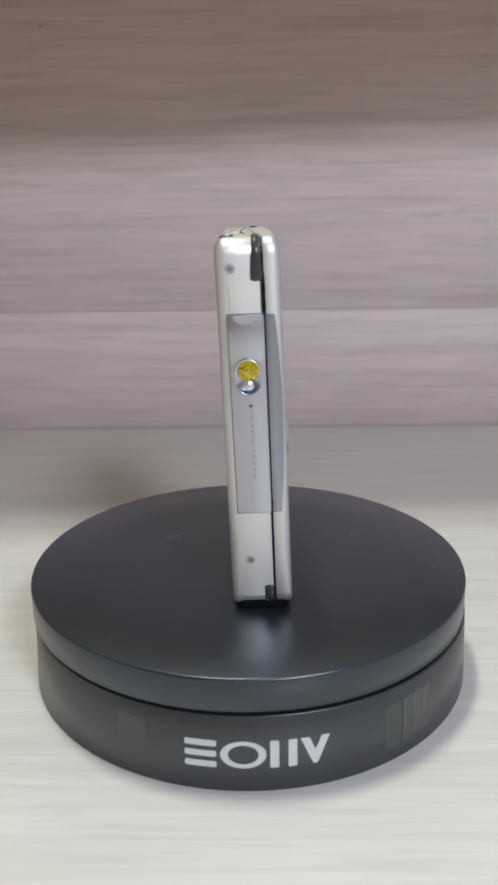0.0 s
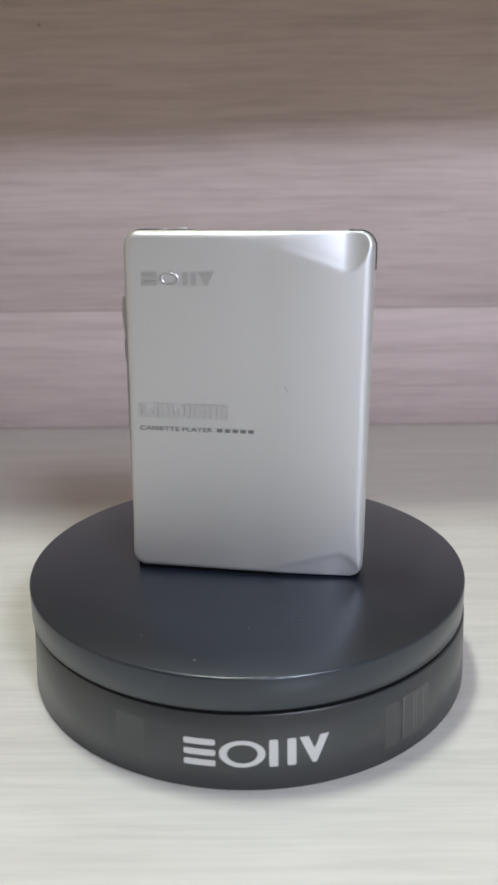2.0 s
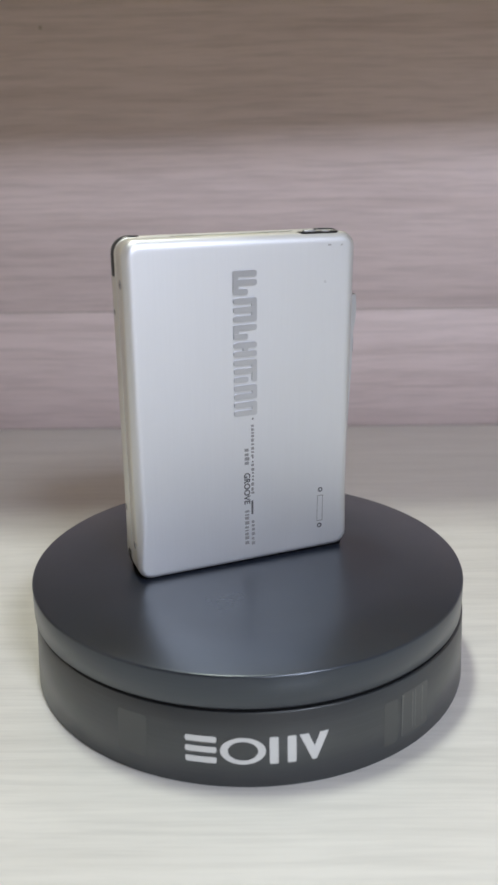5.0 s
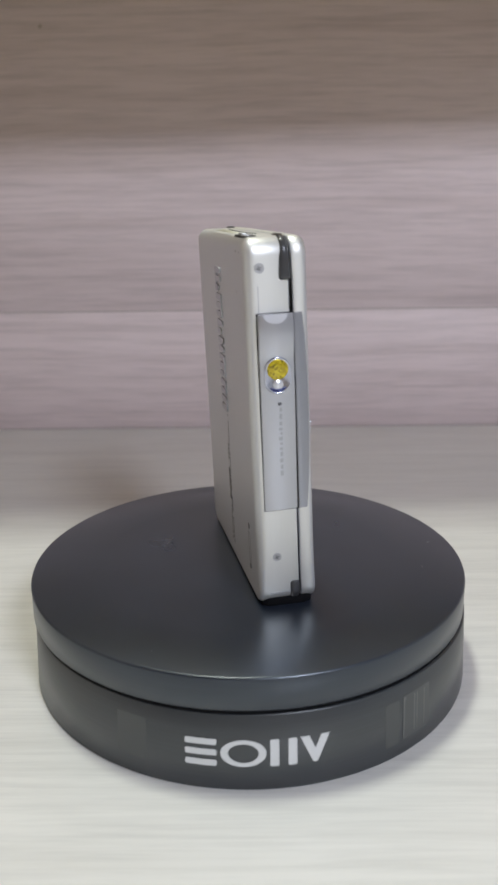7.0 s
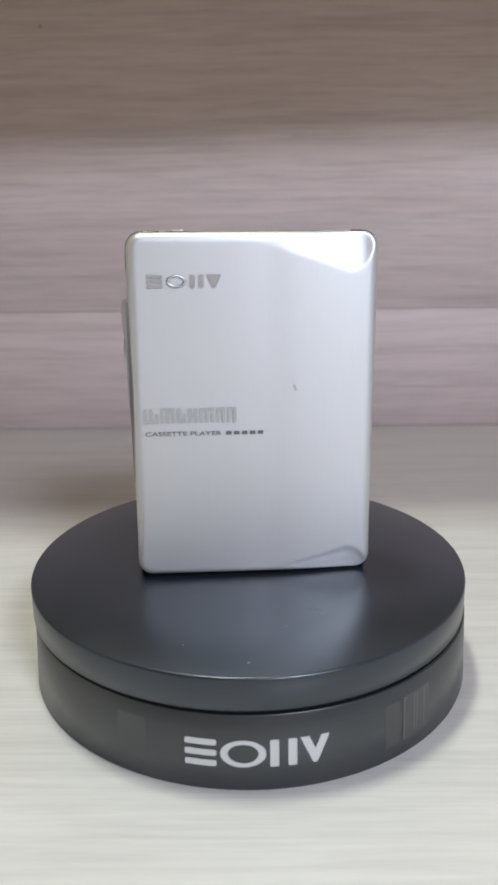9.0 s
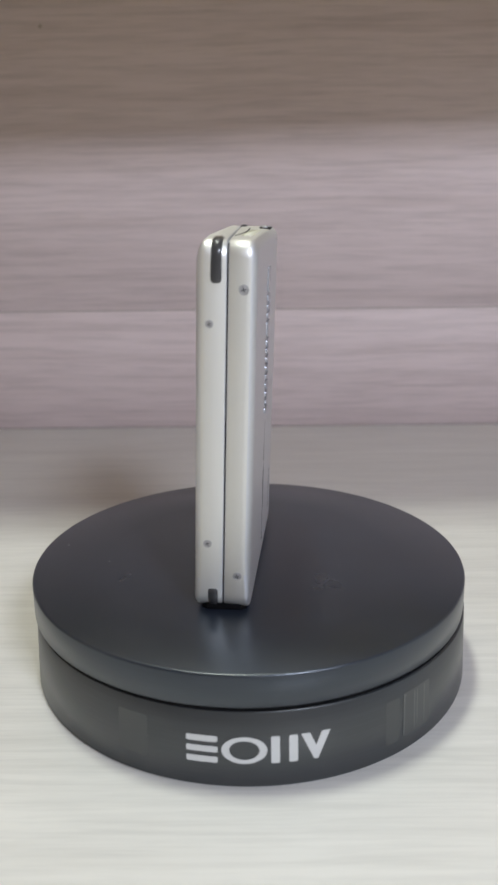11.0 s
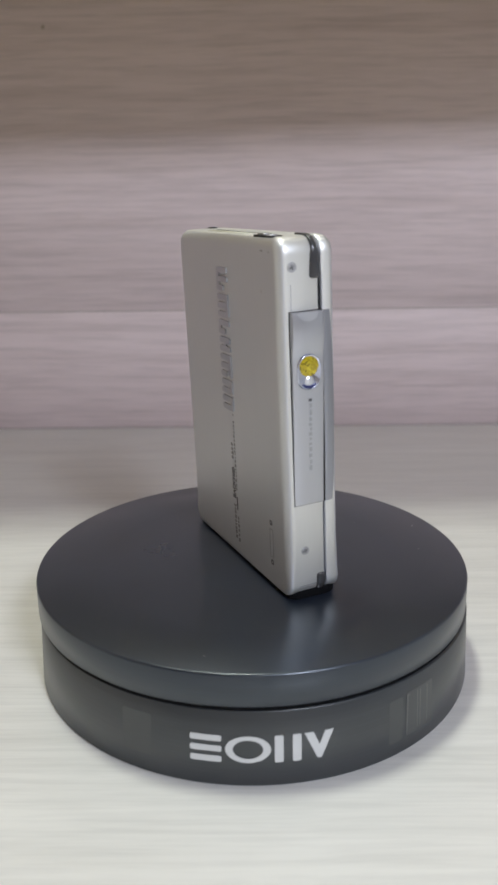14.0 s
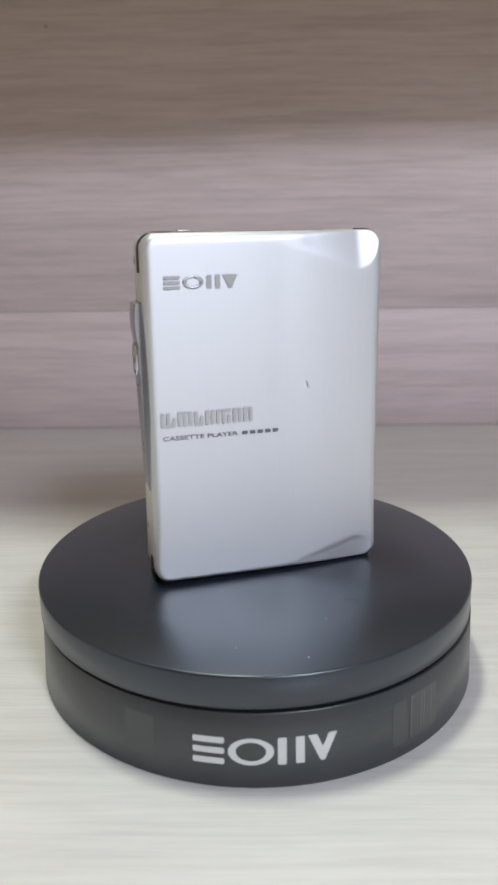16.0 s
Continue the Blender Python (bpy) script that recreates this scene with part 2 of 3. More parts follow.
# near-flush black ring that paints the shade of the open gap
gap_shade = part("gap_shade", lathe([(0, BASE_TOP), (0.0725, BASE_TOP), (0.0725, RIM_LOW + 0.0002), (0, RIM_LOW + 0.0002)], 128), RUBBER_AND_SHADE, turntable, "black ring painting the shade in the gap under the platter")
platter = sharpen(part("platter", lathe([(0, RIM_LOW), (R - 0.0004, RIM_LOW), (R, RIM_LOW + 0.0004), (R, TOP - 0.0007), (R - 0.0002, TOP - 0.0002),
                                         (R - 0.0007, TOP), (0.05, TOP), (0.025, TOP), (0, TOP)], 192),
                       CHARCOAL, turntable, "satin charcoal turning platter"), 50)


def base_radius(z):
    return R_BASE_LOW + (R_BASE_HIGH - R_BASE_LOW) * z / BASE_TOP


def wrap(bm, lift):
    """Bends a flat plate (x along the rim, y up, z outwards) round the base."""
    for v in bm.verts:
        x, z, d = v.co
        r = base_radius(z) + lift + d
        a = x / 0.0730
        v.co = (r * math.sin(a), -r * math.cos(a), z)
    return bm


def cut(bm, step=0.0012):
    """Adds edges across a plate so that it can bend."""
    xs = [v.co.x for v in bm.verts]
    x = min(xs) + step
    while x < max(xs) - step * 0.5:
        bmesh.ops.bisect_plane(bm, geom=bm.verts[:] + bm.edges[:] + bm.faces[:], plane_co=(x, 0, 0), plane_no=(1, 0, 0))
        x += step
    return bm


def bent(name, bm, mat, parent, label=""):
    return sharpen(part(name, bm, mat, parent, label), 25)


# the pale mark on the base: plain shapes of the mark's size
I4 = Matrix.Identity(4)
MARK_Z0, MARK_Z1 = 0.0078, 0.0160
h = MARK_Z1 - MARK_Z0
for k in range(3):
    z = MARK_Z0 + k * (h - 0.0018) / 2
    bent("mark_shape", wrap(cut(prism(rounded(-0.0175, z, -0.0088, z + 0.0018, 0.0005), 0.00015, I4)), 0.00005), PRINT, base)
bent("mark_shape", wrap(oval_ring(-0.0016, (MARK_Z0 + MARK_Z1) / 2, 0.0062, h / 2, 0.0021, 0.0012, 0.00015, I4), 0.00005), PRINT, base)
for x0, x1 in ((0.0056, 0.0080), (0.0105, 0.0129)):
    bent("mark_shape", wrap(cut(prism(rounded(x0, MARK_Z0, x1, MARK_Z1, 0.0004), 0.00015, I4)), 0.00005), PRINT, base)
bent("mark_shape", wrap(cut(prism([(0.0138, MARK_Z1), (0.0174, MARK_Z0), (0.0186, MARK_Z0), (0.0220, MARK_Z1), (0.0196, MARK_Z1), (0.0180, MARK_Z0 + 0.0042), (0.0163, MARK_Z1)], 0.00015, I4)), 0.00005), PRINT, base)

# clear film patches on the base; pale strips paint the glint on edge and wrinkles
for x0, x1, z0, z1, edge in ((0.0400, 0.0452, 0.0045, 0.0185, 0.0), (0.0466, 0.0585, 0.0050, 0.0190, 0.0007), (-0.0385, -0.0290, 0.0060, 0.0190, 0.0)):
    film = bent("film_patch", wrap(cut(prism(rounded(x0, z0, x1, z1, 0.0008), 0.00002, I4)), 0.00003), FILM, base, "faint clear film patch")
    for ridge in (0.0046, 0.0058, 0.0091) if edge else ():
        bent("wrinkle_glint", wrap(prism([(x0 + ridge, z0 + 0.0012), (x0 + ridge + 0.0003, z0 + 0.0012), (x0 + ridge + 0.0004, z1 - 0.0010), (x0 + ridge, z1 - 0.0008)], 0.00004, I4), 0.00005), FILM_GLINT, film)
    if edge:
        bent("edge_glint", wrap(cut(prism([(x0, z0 + 0.0004), (x0 + edge * 0.6, z0 + 0.0006), (x0 + edge, z1 - 0.0012), (x0 + edge * 2.0, z1 - 0.0008), (x0 + 0.0002, z1 - 0.0002)], 0.00008, I4)), 0.00005), FILM_GLINT, film, "pale strip painting the glint on the lifted film edge")
# specks of dust on the platter
rng = random.Random(5)
for k in range(4):
    a, r = rng.uniform(0, 6.28), 0.07 * math.sqrt(rng.uniform(0.05, 0.95))
    s = rng.uniform(0.00008, 0.00016)
    if k == 0:
        a, r, s = -0.05, 0.0655, 0.00028
    d = part("dust_speck", lathe([(0, 0), (s, 0), (s * 0.6, s * 0.5), (0, s * 0.6)], 6), DUST, platter)
    d.matrix_local = pose(r * math.cos(a), r * math.sin(a), TOP)

# ---- cassette player ----
W, H, D, LOW = 0.0762, 0.1086, 0.0181, -0.0010
RC, FIL = 0.0048, 0.0031
player = tagged(new("cassette_player"), "silver metal portable cassette player standing upright on the turntable", "cassette player")


def seam(u):
    """Depth of the parting line between lid and body."""
    return -0.0037 + 0.0047 * (u / W + 0.5)


def parting(u, z):
    """Half the width of the parting line: wider on the control side, widest between corner cap and control bar."""
    if u > -W / 2 + 0.004:
        return 0.00022
    return 0.00032 + 0.00028 * smooth01((z - 0.0868) / 0.0015) * smooth01((0.0990 - z) / 0.003)


def smooth01(x):
    x = min(1.0, max(0.0, x))
    return x * x * (3 - 2 * x)


def lines(length):
    """Grid lines across a side: close in the rounded rim, about a millimetre apart between."""
    n = 9
    rim = [RC * (1 - math.cos(math.pi / 2 * k / n)) for k in range(n + 1)]
    inner = max(2, round((length - 2 * RC) / 0.0009))
    return ([-length / 2 + a for a in rim] + [-length / 2 + RC + (length - 2 * RC) * k / inner for k in range(1, inner)]
            + [length / 2 - a for a in reversed(rim)])


def rim_point(u, w):
    """Moves a point of the plain rectangle into the one with rounded corners; also gives its distance from the rim."""
    cu, cw = W / 2 - RC, H / 2 - RC
    su, sw = (1 if u > 0 else -1), (1 if w > 0 else -1)
    a, b = (abs(u) - cu) / RC, (abs(w) - cw) / RC
    if a > 0 and b > 0:
        a, b = a * math.sqrt(1 - b * b / 2), b * math.sqrt(1 - a * a / 2)
        return su * (cu + a * RC), sw * (cw + b * RC), RC * (1 - math.hypot(a, b))
    return u, w, RC * (1 - max(a, b)) if max(a, b) > -50 else RC


PEAK = 0.0295


def scoop(u, w):
    """Depth of the two leaf-shaped hollows by the hinge-side corners of the lid."""
    deep = 0.0
    for edge, size, start in ((H / 2 - w, 0.0118, -0.002), (w + H / 2, 0.0084, 0.002)):
        run = (u - start) / (PEAK - start)
        if run <= 0:
            continue
        low = 0.0024 if size > 0.01 else 0.0010
        reach = low + (size - low) * min(run, 1.0) ** 1.2
        if run > 1:
            reach = size * math.sqrt(max(0.0, 1 - ((u - PEAK) / (W / 2 - 0.0008 - PEAK)) ** 2))
        if edge < reach:
            into = reach - edge
            deep += min(1.0, run * 2.0) * ((0.19 if size > 0.01 else 0.12) * (0.45 + 0.7 * min(run, 1.0)) * into + (0.00025 if size > 0.01 else 0.00050) * smooth01(into / 0.0016))
    return deep


def shell(front):
    bm = bmesh.new()
    us, ws = lines(W), lines(H)
    side = -1 if front else 1
    grid = []
    for u0 in us:
        row = []
        for w0 in ws:
            u, w, d = rim_point(u0, w0)
            v = D / 2
            fil = 0.0016 + (FIL - 0.0016) * smooth01((w + H / 2) / 0.020)
            if d < fil:
                v -= fil - math.sqrt(max(0.0, fil * fil - (fil - d) ** 2))
            if front:
                face = D / 2 - scoop(u, w)
                k = 0.0010
                if face < v + k:
                    h = max(0.0, k - abs(face - v)) / k
                    v = min(face, v) - h * h * k / 4
                v -= 0.0012 * max(0.0, (u - 0.004) / (W / 2 - 0.004)) ** 2.8 + 0.00010 * math.exp(-((u - 0.0050) / 0.0055) ** 2)
            row.append(bm.verts.new((u, side * v, w + H / 2 + LOW)))
        grid.append(row)
    nu, nw = len(us), len(ws)
    for i in range(nu - 1):
        for j in range(nw - 1):
            bm.faces.new((grid[i][j], grid[i + 1][j], grid[i + 1][j + 1], grid[i][j + 1]))
    loop = ([grid[i][0] for i in range(nu)] + [grid[nu - 1][j] for j in range(1, nw)]
            + [grid[i][nw - 1] for i in range(nu - 2, -1, -1)] + [grid[0][j] for j in range(nw - 2, 0, -1)])
    last = loop
    for inset, back in ((0.0, 0.00025), (0.0002, 0.0), (0.0014, 0.0)):
        ring = []
        for v in loop:
            u, w = v.co.x, v.co.z - H / 2 - LOW
            k = 1 - inset / (W / 2)
            ring.append(bm.verts.new((u * k, seam(u) + (parting(u, w + H / 2 + LOW) + back) * side, w * (1 - inset / (H / 2)) + H / 2 + LOW)))
        for i in range(len(loop)):
            j = (i + 1) % len(loop)
            bm.faces.new((last[i], last[j], ring[j], ring[i]))
        last = ring
    return bm


lid = sharpen(part("lid", shell(True), SILVER, player, "satin silver lid with leaf-shaped hollows at two corners"), 55)
body = sharpen(part("body", shell(False), SILVER, player, "satin silver back shell"), 55)
# the narrow sides carry a creamier lacquer than the brushed faces
for half in (lid, body):
    half.data.materials.append(SILVER_SIDE)
    for face in half.data.polygons:
        if abs(face.normal.y) < 0.35:
            face.material_index = 1
core = part("inner_frame", box((-W / 2 + 0.0009, -0.0052, 0.0001), (W / 2 - 0.0009, 0.0030, H + LOW - 0.0009), 0.0034, 4), GAP, player, "black inner frame in the parting line")

TILT = pose(0, 0, 0, -2.02, 0.43, 0)
pad = prism([(-W / 2 + 0.0008, -D / 2 + 0.0040), (-W / 2 + 0.0022, -D / 2 + 0.0013), (0.0100, -D / 2 + 0.0013), (0.0220, -D / 2 + 0.0031), (W / 2 - 0.0022, -D / 2 + 0.0034),
             (W / 2 - 0.0010, -D / 2 + 0.0050), (W / 2 - 0.0010, D / 2 - 0.0030), (W / 2 - 0.0022, D / 2 - 0.0010), (-W / 2 + 0.0022, D / 2 - 0.0010), (-W / 2 + 0.0008, D / 2 - 0.0030)], 0.0030, Matrix.Translation((0, 0, -0.0018)))
bmesh.ops.bevel(pad, geom=pad.edges[:], offset=0.0004, segments=2, profile=0.5, affect="EDGES")
pad.transform(TILT.inverted())
sharpen(part("foot_pad", pad, RUBBER_AND_SHADE, player, "black rubber pad under the player"), 40)


# smoked hinge caps wrapping the four corners
def corner_cap(right, upper, down, across):
    """A smoked strip that runs round a corner of the case, down its side and along its end."""
    bm = bmesh.new()
    half, lift = 0.0015, 0.00045
    pts = [(W / 2, -down), (W / 2, -down + 0.0004), (W / 2, -down + 0.0013), (W / 2, -RC)]
    pts += [(W / 2 - RC + RC * math.cos(radians(a)), -RC + RC * math.sin(radians(a))) for a in range(15, 90, 15)]
    pts += [(W / 2 - RC, 0.0), (W / 2 - across + 0.0013, 0.0), (W / 2 - across + 0.0004, 0.0), (W / 2 - across, 0.0)]
    slim = {0: 0.55, 1: 0.95, len(pts) - 2: 0.65, len(pts) - 1: 0.25}
    if upper and not right:
        slim.update({0: 0.75, 1: 1.12, 2: 1.15, 3: 0.95})
        slim.update({k: 0.72 for k in range(4, len(pts) - 2)})
    prev = None
    for i, (u, w) in enumerate(pts):
        a, b = pts[max(0, i - 1)], pts[min(len(pts) - 1, i + 1)]
        t = Vector((b[0] - a[0], b[1] - a[1])).normalized()
        nrm = Vector((t.y, -t.x))
        ring = []
        wide = half * slim.get(i, 1.0)
        for dv, out in ((-wide, -0.0012), (-wide, 0.0), (-wide * 0.6, lift), (wide * 0.6, lift), (wide, 0.0), (wide, -0.0012)):
            q = Vector((u, w)) + nrm * out
            uu = q.x if right else -q.x
            ww = LOW + (H + q.y if upper else -q.y)
            ring.append(bm.verts.new((uu, -0.0021 + dv, ww)))
        if prev:
            for k in range(5):
                bm.faces.new((prev[k], prev[k + 1], ring[k + 1], ring[k]))
        else:
            bm.faces.new(ring)
        prev = ring
    bm.faces.new(prev[::-1])
    return bm


for right, upper, down, across in ((False, True, 0.0114, 0.0100), (True, True, 0.0112, 0.0080), (False, False, 0.0072, 0.0060), (True, False, 0.0070, 0.0060)):
    sharpen(part("hinge_cap", corner_cap(right, upper, down, across), SMOKE, player, "glossy smoked-grey corner cap"), 60)


# screws: rim, sunken head and a cross slot
def screw(u, v, w, r):
    out = -1 if u < 0 else 1
    m = Matrix.Translation((u, v, w)) @ pose(0, 0, 0, 0, 90 * out, 0)
    s = sharpen(part("screw", lathe([(0, -0.00004), (r * 0.74, -0.00004), (r * 0.8, -0.00009), (r * 0.86, 0.0), (r * 0.97, 0.00002), (r * 1.02, -0.00012)], 20), STEEL, player, "small steel cross-head screw"), 20)
    s.matrix_local = m @ Matrix.Translation((0, 0, 0.00010))
    for turn in (20, 110):
        slot = part("slot", box((-r * 0.55, -r * 0.11, -0.0001), (r * 0.55, r * 0.11, -0.00002)), INK, s)
        slot.matrix_local = pose(0, 0, 0, 0, 0, turn)


SIDE = W / 2
for u, v, w, r in ((-SIDE, 0.0049, 0.0996, 0.0014), (-SIDE, 0.0032, 0.0147, 0.0013), (SIDE, -0.0038, 0.0854, 0.0011), (SIDE, 0.0054, 0.0948, 0.0014),
                   (SIDE, -0.0038, 0.0206, 0.0012), (SIDE, 0.0051, 0.0106, 0.0013)):
    screw(u, v, w, r)


# control panel on the side: a bowed bar with a play button
def bowed(v0, v1, profile, inner):
    bm = bmesh.new()
    rows = []
    for w, out in profile:
        e = 0.00025
        rows.append([bm.verts.new((-SIDE + inner, v0, w)), bm.verts.new((-SIDE - out + e, v0, w)), bm.verts.new((-SIDE - out, v0 + 0.0005, w)),
                     bm.verts.new((-SIDE - out, v1 - 0.0005, w)), bm.verts.new((-SIDE - out + e, v1, w)), bm.verts.new((-SIDE + inner, v1, w))])
    for a, b in zip(rows, rows[1:]):
        for k in range(5):
            bm.faces.new((a[k], a[k + 1], b[k + 1], b[k]))
    bm.faces.new(rows[0])
    bm.faces.new(rows[-1][::-1])
    return bm


def bow(w):
    """How far the control bar stands out of the side at height w."""
    rise = 0.0003 + 0.0012 * smooth01((w - 0.0285) / 0.044)
    return rise + 0.0008 * math.sin(math.pi * min(1.0, max(0.0, (w - 0.0750) / 0.0145)))


BAR_LOW = 0.0298
prof = [(w, bow(w)) for w in (BAR_LOW + k * (0.0873 - BAR_LOW) / 60 for k in range(61))]
control = sharpen(part("control_bar", bowed(-0.0036, 0.0062, prof, 0.0010), PANEL, player, "bowed grey metal control bar"), 40)


def lid_strip():
    """A narrow strip along the lid's edge, whose outer side swells over the rounded rim."""
    bm = bmesh.new()
    rows = []
    for k in range(41):
        f = k / 40
        w = 0.0297 + 0.0575 * f
        wide = -0.0066 - 0.0014 * math.sin(math.pi * f) ** 0.8
        over = -wide - (D / 2 - FIL)
        drop = FIL - math.sqrt(FIL * FIL - over * over) if over > 0 else 0.0
        rise = 0.0003 + 0.0004 * math.sin(math.pi * f) ** 0.6
        rows.append([bm.verts.new((-SIDE - out, v, w)) for out, v in ((-0.0012, -0.0041), (rise - 0.0002, -0.0041), (rise, -0.0044), (rise * 0.8, -0.0058),
                                                                      (0.0002 - drop, wide), (-0.0012 - drop, wide))])
    for a, b in zip(rows, rows[1:]):
        for k in range(5):
            bm.faces.new((a[k], a[k + 1], b[k + 1], b[k]))
    bm.faces.new(rows[0])
    bm.faces.new(rows[-1][::-1])
    return bm


sharpen(part("lid_strip", lid_strip(), STRIP, player, "narrow grey strip along the lid edge"), 40)
part("side_groove", box((-SIDE - 0.00004, 0.0054, 0.0876), (-SIDE + 0.001, 0.0056, 0.0950)), STEEL, player, smooth=False)
for lo, hi in (((-0.0012, 0.0028), (0.0056, 0.0030)), ((-0.0012, 0.0010), (-0.0010, 0.0028))):
    part("battery_seam", box((-SIDE - 0.00004, lo[0], lo[1]), (-SIDE + 0.0012, hi[0], hi[1])), WORN, player, smooth=False)
part("bar_gap", box((-SIDE - 0.00008, -0.0042, BAR_LOW - 0.0002), (-SIDE + 0.0010, 0.0064, 0.0875)), GAP, player, "dark gap round the control bar", smooth=False)

BW, BV = 0.0718, 0.0013
bm = lathe([(0.0, 0.0001), (0.0031, 0.0001), (0.0034, 0.0004), (0.0036, 0.0004), (0.0038, -0.0002)], 40)
for v in bm.verts:
    v.co.x = v.co.x + 0.0029 if v.co.x > 1e-6 else v.co.x
dish = part("button_dish", bm, DARK_CHROME, control, "chrome oval dish")
turn_out = pose(0, 0, 0, 0, -90, 0)
dish.matrix_local = Matrix.Translation((-SIDE - bow(BW) - 0.0002, BV, BW)) @ turn_out @ Matrix.Diagonal((-1, 1, 1, 1))
bead = part("bead", lathe([(0, 0.0007), (0.0007, 0.0006), (0.0014, 0.0003), (0.0018, -0.0001)], 24), CHROME, control, "polished chrome bead under the button")
bead.matrix_local = Matrix.Translation((-SIDE - bow(BW) - 0.0001, BV, BW - 0.0040)) @ turn_out
# dark blue crescent paints the reflection that lies in the chrome
crescent = [(0.0024 * math.cos(radians(a)), 0.0021 * math.sin(radians(a))) for a in range(200, 341, 10)]
crescent += [(0.0020 * math.cos(radians(a)), 0.0009 * math.sin(radians(a)) - 0.0003) for a in range(340, 199, -10)]
part("crescent_reflection", prism(crescent, 0.0006, Matrix.Translation((-SIDE - bow(BW) + 0.0001, BV, BW - 0.0041)) @ pose(0, 0, 0, 90, 0, 270)), NAVY_REFLECTION, control, "dark blue crescent painting the reflection in the chrome under the button")
jewel = part("play_button", lathe([(0, 0.0007), (0.0018, 0.00065), (0.0029, 0.0005), (0.0034, 0.0002), (0.0034, 0.0)], 32), YELLOW, control, "yellow jewelled play button")
jewel.matrix_local = Matrix.Translation((-SIDE - bow(BW) + 0.0001, BV, BW + 0.0003)) @ turn_out
# small raised facets on the button
for k in range(9):
    a = k * 0.81
    size = 0.0004 + 0.00010 * ((k * 7) % 4)
    f = part("facet", lathe([(0, 0.00022), (size, 0.00012), (size * 1.3, 0.0)], 3 + k % 3), YELLOW, jewel, smooth=False)
    f.matrix_local = pose(0.0018 * math.cos(a) * (k > 0), 0.0016 * math.sin(a) * (k > 0), 0.00045, 0, 0, 37 * k)
# half-moon finger hollow at the bar's upper end; a flat paler plate paints its brightness
bm = bmesh.new()
top_w = 0.08735
hub = bm.verts.new((-SIDE - bow(0.0872) - 0.00010, 0.0014, top_w))
rim = []
for a in range(180, 361, 15):
    v, w = 0.0014 + 0.0034 * math.cos(radians(a)), top_w + 0.0026 * math.sin(radians(a))
    rim.append(bm.verts.new((-SIDE - bow(min(w, 0.0872)) - 0.00012, v, w)))
for a, b in zip(rim, rim[1:]):
    bm.faces.new((hub, a, b))
part("finger_hollow_glint", bm, EMBOSS, control, "half-moon finger hollow, its brightness painted as a paler flat plate", smooth=False)

# fine lettering too small to read along the bar
rng = random.Random(8)
w = 0.0625
while w > 0.040:
    l = rng.uniform(0.0006, 0.0016)
    o = -SIDE - bow(w) - 0.00012
    part("print_bar", box((o, 0.0004, w - l), (o + 0.0003, 0.0004 + rng.uniform(0.0006, 0.0011), w)), INK if w > 0.0620 else FAINT_INK, control, smooth=False)
    w -= l + rng.uniform(0.0005, 0.0009)

# headphone socket in the upper end
slot_m = Matrix.Translation((-SIDE + 0.0125, 0.0056, H + LOW - 0.0004))
part("socket_recess", prism(rounded(-0.0070, -0.0018, 0.0070, 0.0018, 0.0017), 0.00055, slot_m), GAP, player, "black socket recess")
part("socket_ring", oval_ring(-0.0025, 0, 0.0017, 0.0017, 0.0005, 0.0005, 0.0005, slot_m @ Matrix.Translation((0, 0, 0.0003))), STEEL, player)
part("hold_slider", box((0.0008, -0.0009, 0.0003), (0.0050, 0.0009, 0.0011), 0.0003, 2, slot_m), STEEL, player)

# inset strip along the upper end, and worn spots by the socket
part("top_inset", prism(rounded(-0.0120, -0.0016, 0.0180, 0.0016, 0.0010), 0.00020, Matrix.Translation((0.0020, 0.0040, H + LOW - 0.00012))), TOP_STRIP, player, "ivory inset strip in the upper end")
slit = [(-0.0140 + 0.0020 * k, 0.0003 + 0.0011 * math.sin(math.pi * k / 20)) for k in range(21)]
part("top_slit", prism(slit + [(x, y - 0.0004) for x, y in reversed(slit)], 0.0002, Matrix.Translation((-0.0050, 0.0008, H + LOW - 0.00010))), GAP, player, "curved dark slit in the upper end", smooth=False)

# ---- marks on the faces ----
FRONT_V, BACK_V = -D / 2, D / 2


def on_front(u, w, lift=0.0):
    """x to the right and y up on the front face, z out of it."""
    return Matrix.Translation((u, FRONT_V - lift, w)) @ pose(0, 0, 0, 90, 0, 0)


def on_back(u, w, lift=0.0):
    return Matrix.Translation((u, BACK_V + lift, w)) @ pose(0, 0, 0, 90, 0, 180)


def plate(name, outline, mat, m, depth=0.00018, label=""):
    return part(name, prism(outline, depth, m), mat, player, label, smooth=False)


# upper front mark: plain shapes
m0 = on_front(-0.0320, 0.0916)
for k in range(3):
    plate("mark_shape", rounded(0.0, k * 0.00145, 0.0049, k * 0.00145 + 0.0009, 0.0003), EMBOSS, m0)
part("mark_shape", oval_ring(0.0088, 0.0019, 0.0031, 0.0019, 0.0011, 0.0006, 0.00018, m0), EMBOSS, player)
for x in (0.0129, 0.0155):
    plate("mark_shape", rounded(x, 0, x + 0.0015, 0.0038, 0.0003), EMBOSS, m0)
plate("mark_shape", [(0.0178, 0.0038), (0.0196, 0.0), (0.0206, 0.0), (0.0224, 0.0038)], EMBOSS, m0)


